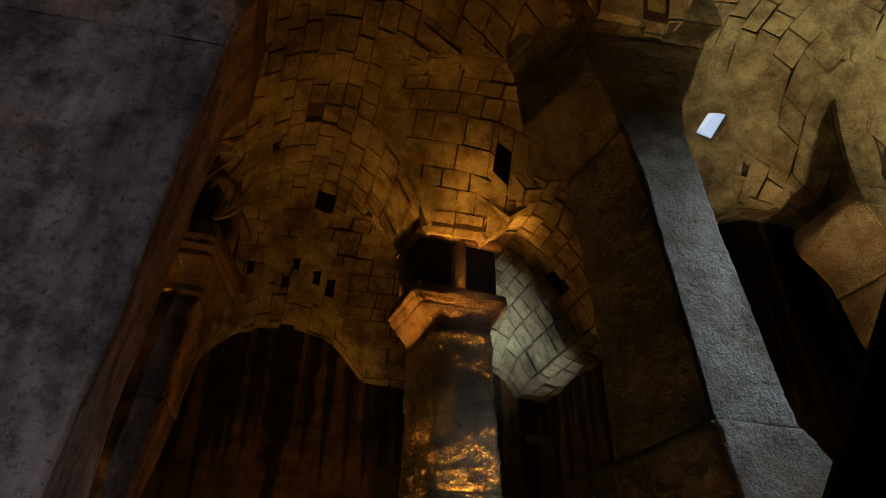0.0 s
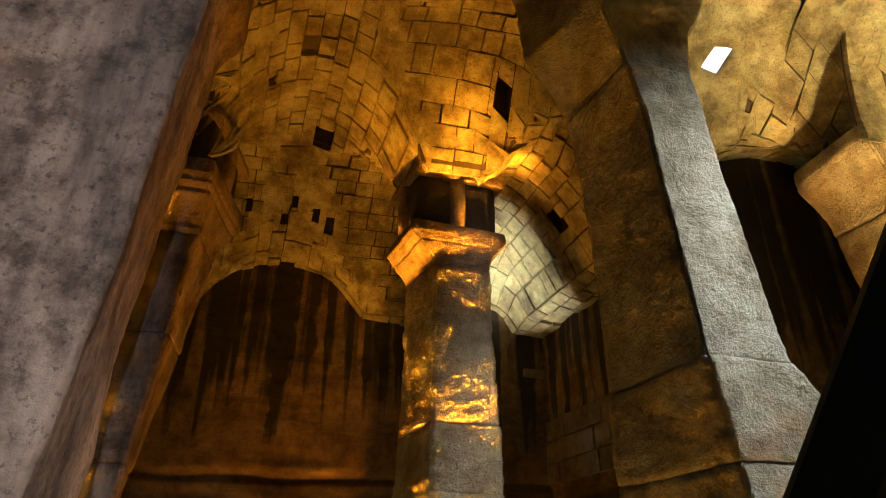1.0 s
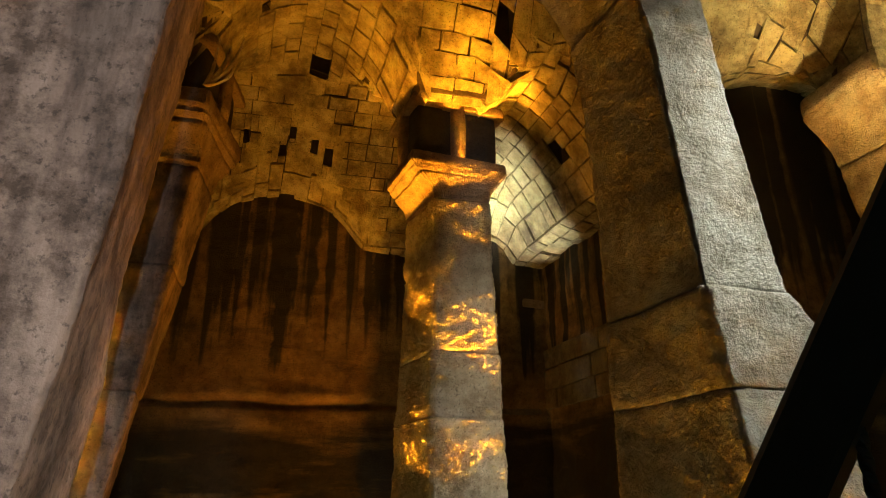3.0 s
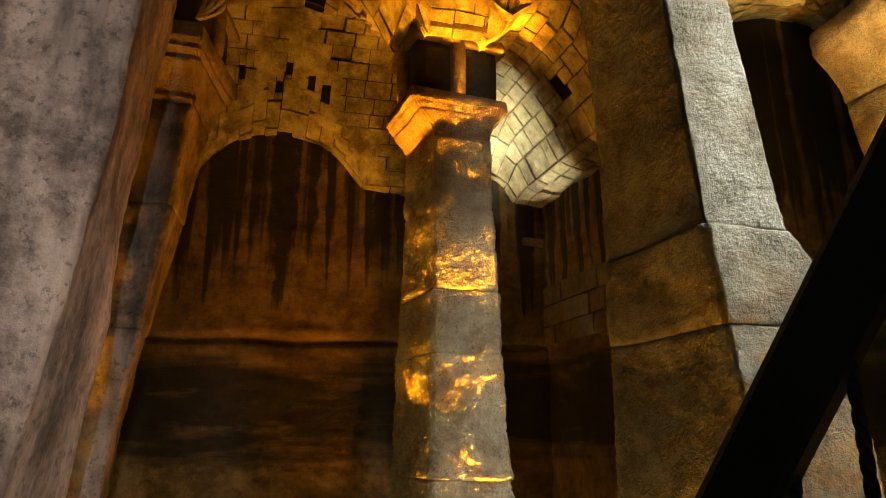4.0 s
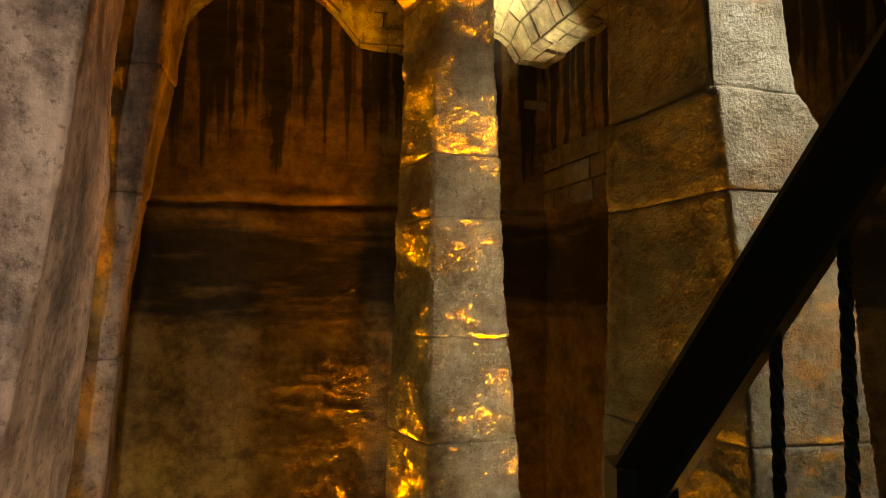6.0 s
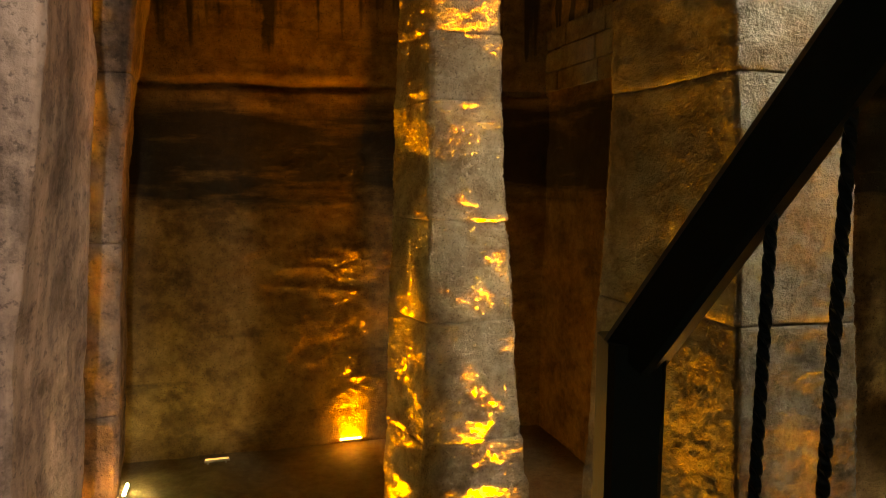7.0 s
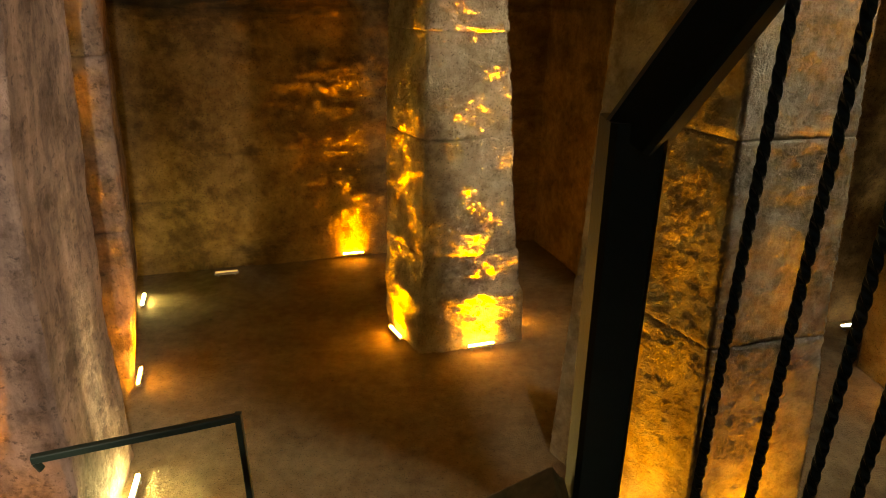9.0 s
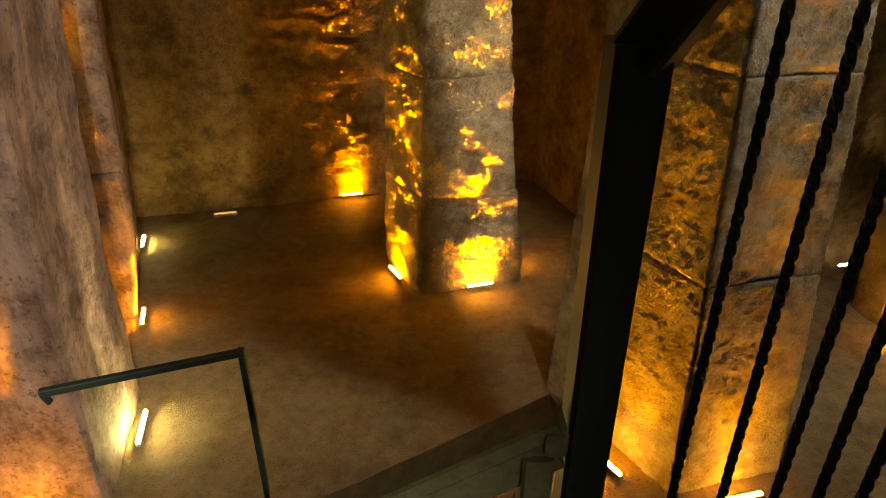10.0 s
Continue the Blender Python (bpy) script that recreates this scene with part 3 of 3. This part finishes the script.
A_LEV = [(-0.1, [(-7.7, 5.2), (-4.5, 6.0), (-5.02, 8.3), (-8.65, 7.6)]), (2.9, [(-7.6, 5.2), (-4.4, 6.0), (-4.92, 8.3), (-8.4, 7.6)]), (5.5, [(-7.4, 5.2), (-4.18, 6.0), (-4.67, 8.3), (-8.2, 7.6)]),
         (7.2, [(-7.2, 5.2), (-3.83, 6.0), (-4.54, 8.3), (-8.1, 7.6)]), (8.5, [(-7.1, 5.2), (-3.64, 6.0), (-4.38, 8.3), (-7.9, 7.6)]), (10.2, [(-6.9, 5.2), (-3.43, 6.03), (-4.36, 8.3), (-7.8, 7.6)]),
         (11.6, [(-6.8, 5.2), (-3.36, 6.05), (-4.20, 8.3), (-7.6, 7.6)]), (14.7, [(-6.5, 5.3), (-3.1, 6.1), (-3.89, 8.3), (-7.3, 7.6)])]
pier("broad smooth grey-brown pier beside the stair", A_LEV, [-0.1, 14.6],
     (15.4, [(-6.6, 4.7), (-2.7, 5.7), (-3.5, 8.4), (-7.1, 7.2)]), 17.0, 0.045, 0.034, 4.0, PLASTER, 0.004, False, crisp=False)
E_LEV = [(-0.1, quad((8.45, 9.7), (10.6, 10.2), (8.3, 10.9))), (7.2, quad((8.5, 9.8), (10.1, 10.15), (8.0, 11.2))), (12.0, quad((8.4, 9.9), (9.9, 10.2), (7.95, 11.2))), (13.2, quad((8.2, 9.75), (10.0, 10.1), (7.75, 11.2)))]
pier("limestone pier in the side bay with amber light at its foot", E_LEV, [-0.1, 3.0, 6.0, 9.0, 11.2, 13.2],
     (14.3, quad((7.7, 9.4), (10.1, 9.95), (7.25, 11.2))), 14.5, 0.06, 0.05, 5.0, PIER, 0.012, False, crisp=False)

# ---- arch that springs from the side bay's pier towards the stair ----


def build_rib():
    rnd = random.Random(17)
    foot, radius, verts, faces, mats = Vector((7.72, 9.4)), 9.4, [], [], []

    def at(h, w, lift=0.0):
        c = foot - V * (radius - math.sqrt(radius * radius - h * h) - lift) + U * w
        return (c.x, c.y, 14.25 + h + 0.3 * lift)

    def slab(h0, h1, w0, w1, lift, depth, mat):
        k = len(verts)
        for d in (lift, depth):
            verts.extend((at(h0, w0, d), at(h0, w1, d), at(h1, w1, d), at(h1, w0, d)))
        faces.extend([(k, k + 1, k + 2, k + 3), (k + 4, k + 7, k + 6, k + 5)] + [(k + q, k + 4 + q, k + 4 + (q + 1) % 4, k + (q + 1) % 4) for q in range(4)])
        mats.extend([mat] * 6)

    h = 0.0
    while h < 6.2:
        dh = rnd.uniform(0.36, 0.5)
        w = -rnd.uniform(0.0, 0.3)
        slab(h, h + dh, 0.02, 3.3, 0.05, 0.16, 0)
        while w < 3.2:
            dw = rnd.uniform(0.45, 0.85)
            slab(h + 0.008, h + dh - 0.008, max(0, w) + 0.006, w + dw - 0.006, rnd.uniform(0.0, 0.025), 0.12, 1)
            w += dw
        h += dh
    ob = raw("arch_rib", verts, faces, JOINT)
    ob.data.materials.append(VAULT)
    ob.data.polygons.foreach_set("material_index", mats)
    return tagged(ob, "pale limestone arch springing from the side pier", "arch", kind="structure")


build_rib()

# ---- floor lamps ----


def light_bar(x, y, turn, color, led, power, lean=(0, 0, 0), label="", spread=16, length=0.55, tip=0.07, flood=0.0):
    """A linear wall washer on two feet; turn: degrees of its long side; it shines up along its wall, which lies to its left."""
    thing = root("light_bar", (x, y, 0.03))
    thing.rotation_euler = (0, 0, radians(turn))
    housing = part("housing", box_bm(length + 0.04, 0.075, 0.06, 0.008, pose(0, 0, 0.07)), HOUSING, thing)
    part("diffuser", box_bm(length, 0.05, 0.03, 0.004, pose(0, 0, 0.115)), led, housing, "glowing diffuser strip")
    for s in (-1, 1):
        part("foot", box_bm(0.03, 0.1, 0.05, 0.004, pose(s * length * 0.38, 0, 0.025)), HOUSING, thing)
    left = Vector((-math.sin(radians(turn)), math.cos(radians(turn)), 0))
    along = Vector((math.cos(radians(turn)), math.sin(radians(turn)), 0))
    for watts, cone in ((power, spread), (flood, 80)):
        if watts:
            data = bpy.data.lights.new("lamp_light", "AREA")
            data.shape, data.size, data.size_y, data.energy, data.color, data.spread = "RECTANGLE", length, 0.05, watts, color, radians(cone)
            lamp = new("lamp_light", data)
            aim = (Vector((0, 0, 1)) + left * (tip if cone == spread else 0.02) + Vector(lean)).normalized()
            across = (-aim).cross(along).normalized()
            lamp.matrix_world = Matrix.Translation((x, y, 0.17)) @ Matrix((along, across, -aim)).transposed().to_4x4()
    return tagged(thing, label or "slim linear floor lamp with an amber glow", "floor lamp", "floor lamps")


WHITE_LABEL = "slim linear floor lamp with a white glow"
light_bar(0.82, 11.49, 16, AMBER, LED_AMBER, 400, tip=0.062, spread=13, flood=270)
light_bar(-1.0, 12.02, 298, AMBER, LED_AMBER, 150, tip=0.06, flood=300)
light_bar(1.62, 12.62, 118, AMBER, LED_AMBER, 30)
light_bar(-2.46, 16.33, 14, AMBER, LED_AMBER, 30, tip=0.02, spread=13, flood=95)
light_bar(-5.6, 15.1, 14, (1.0, 0.72, 0.14), LED_DIM, 3, spread=120, label="slim linear floor lamp, dimly lit")
light_bar(-5.8, 10.36, 108, AMBER, LED_AMBER, 42, lean=(0.015, 0.035, 0), tip=0.03, spread=7, flood=45)
light_bar(-4.58, 7.35, 103, WHITE, LED_WHITE, 5, spread=14, label=WHITE_LABEL, length=0.7)
light_bar(-7.1, 13.55, 108, WHITE, LED_WHITE, 10, label=WHITE_LABEL)
light_bar(4.05, 5.98, 13, AMBER, LED_AMBER, 36, tip=0.05, flood=40)
light_bar(2.35, 6.6, 301, AMBER, LED_AMBER, 9, tip=0.09, flood=40)
light_bar(9.05, 12.3, 13, WHITE, LED_SPOT, 1.5, label=WHITE_LABEL)
light_bar(8.25, 9.2, 13, AMBER, LED_AMBER, 45, flood=20)
# added fill lamp, out of view, that brightens the right-hand vault
light_bar(8.7, 6.0, 13, (1.0, 0.70, 0.27), LED_DIM, 900, label=WHITE_LABEL, spread=42, tip=0.04)
light_bar(3.4, 13.4, 24.5, (1.0, 0.88, 0.66), LED_DIM, 125, lean=(-0.13, 0.0, 0.0), label=WHITE_LABEL, tip=0.15, spread=16, length=0.3)
light_bar(-5.2, 5.4, 13, AMBER, LED_AMBER, 60, tip=0.10, spread=12, flood=6)

# ---- stair and rails ----
KINK = Vector((0.292, 0.969, 6.905))
UPPER = Vector((0.595, 0.711, 7.552))
stair = root("staircase", (0.4, 0.0, 5.3))


def under(ob, thing, place):
    ob.parent = thing
    ob.matrix_parent_inverse = Matrix.Translation(-Vector(place))
    return ob


SP = (0.4, 0.0, 5.3)
top_end = KINK + (UPPER - KINK) * 2.2
under(part("handrail", strut_bm(KINK + (UPPER - KINK) * 0.02, top_end, 0.088, 0.085), IRON), stair, SP)
under(part("post", strut_bm(KINK + Vector((0.0, 0, 0.035)), (KINK.x, KINK.y, 5.3), 0.088, 0.088, up=(0, 1, 0)), IRON), stair, SP)
for k in (0.475, 0.68, 0.87, 1.01, 1.14, 1.27, 1.40):
    p = KINK + (UPPER - KINK) * k
    under(part("baluster", strut_bm(p, (p.x, p.y, 5.3 + max(0, p.z - 6.95) * 0.9), 0.0135, 0.0135, up=(0, 1, 0), twist=100, steps=190), IRON), stair, SP)
under(part("landing", box_bm(1.3, 2.4, 0.06, 0.01, pose(0.25, -0.1, 5.27)), IRON), stair, SP)
for x, y in ((-0.3, -1.2), (0.8, -1.2), (0.8, 0.4), (-0.3, 0.3)):
    under(part("support", strut_bm((x, y, 5.26), (x, y, 0.0), 0.1, 0.1, up=(0, 1, 0)), IRON), stair, SP)
LOW0, LOW1 = Vector((0.22, 0.93, 6.255)), Vector((-0.75, 0.95, 5.64))
DROP = Vector((0, -0.02, -0.075))
low = under(part("lower_handrail", strut_bm(LOW0, LOW1, 0.085, 0.04), WOOD, None, "worn olive-green wooden lower handrail"), stair, SP)
part("moulding", strut_bm(LOW0 + DROP * 0.45, LOW1 + DROP * 0.45, 0.06, 0.018), WOOD, low)
part("fascia_board", strut_bm(LOW0 + DROP, LOW1 + DROP, 0.03, 0.075), WOOD, low)
under(part("newel_post", strut_bm((0.185, 0.91, 6.18), (0.185, 0.91, 5.3), 0.06, 0.06, up=(0, 1, 0)), WOOD), stair, SP)
under(part("rail_end", box_bm(0.05, 0.1, 0.06, 0.018, pose(0.215, 0.925, 6.22)), WOOD), stair, SP)
for k in range(1, 8):
    p = LOW0.lerp(LOW1, k / 8)
    under(part("baluster", strut_bm(p, (p.x, p.y, p.z - 0.95), 0.02, 0.02, up=(0, 1, 0)), IRON), stair, SP)
tagged(stair, "dark iron stair landing with twisted balusters and handrail", "staircase")

GP = (-1.2, 2.1, 0)
guard = root("guard_rail", GP)
G0, G1 = Vector((-1.60, 1.98, 5.41)), Vector((-0.87, 2.24, 5.41))
under(part("top_rail", strut_bm(G0, G1, 0.032, 0.032), IRON), guard, GP)
under(part("post", strut_bm(G1 + Vector((0, 0, 0.02)), (G1.x, G1.y, 0), 0.028, 0.028, up=(0, 1, 0)), IRON), guard, GP)
under(part("bracket", strut_bm(G0 + Vector((0.012, 0, -0.015)), G0 + Vector((0.03, 0.0, -0.05)), 0.03, 0.012), IRON), guard, GP)
tagged(guard, "thin dark iron guard rail beside the lower stair", "railing")

# ---- pale lime runs that hang between the reddish capital and the vault ----
LIME = stone("lime_crust", (0.62, 0.58, 0.50), (0.46, 0.42, 0.36), (0.25, 0.22, 0.18), 0.02)
LP = (-4.5, 10.15, 14.42)
runs = root("lime_runs", LP)
lrnd = random.Random(4)
for ex, ey, ez, bow in ((-3.82, 10.0, 15.35, 0.10), (-4.05, 10.02, 15.25, 0.06), (-3.95, 10.1, 14.95, 0.12), (-4.3, 10.0, 15.2, 0.03)):
    bm = bmesh.new()
    rows = []
    for k in range(13):
        t = k / 12
        c = Vector(LP).lerp(Vector((ex, ey, ez)), t) + Vector((bow * math.sin(math.pi * t), 0, -bow * math.sin(math.pi * t)))
        w = 0.055 * (1 - 0.65 * t) * lrnd.uniform(0.75, 1.25)
        rows.append([bm.verts.new(c + Vector(d)) for d in ((-w, 0, w * 0.5), (0, -w * 0.6, 0), (w, 0, -w * 0.5), (0, w * 0.6, 0))])
    for r0, r1 in zip(rows, rows[1:]):
        for q in range(4):
            bm.faces.new((r0[q], r0[(q + 1) % 4], r1[(q + 1) % 4], r1[q]))
    bm.faces.new(rows[0][::-1]), bm.faces.new(rows[-1])
    bmesh.ops.recalc_face_normals(bm, faces=bm.faces[:])
    under(part("strand", bm, LIME), runs, LP)
tagged(runs, "pale lime strands hanging from the vault onto the capital", "lime deposit")
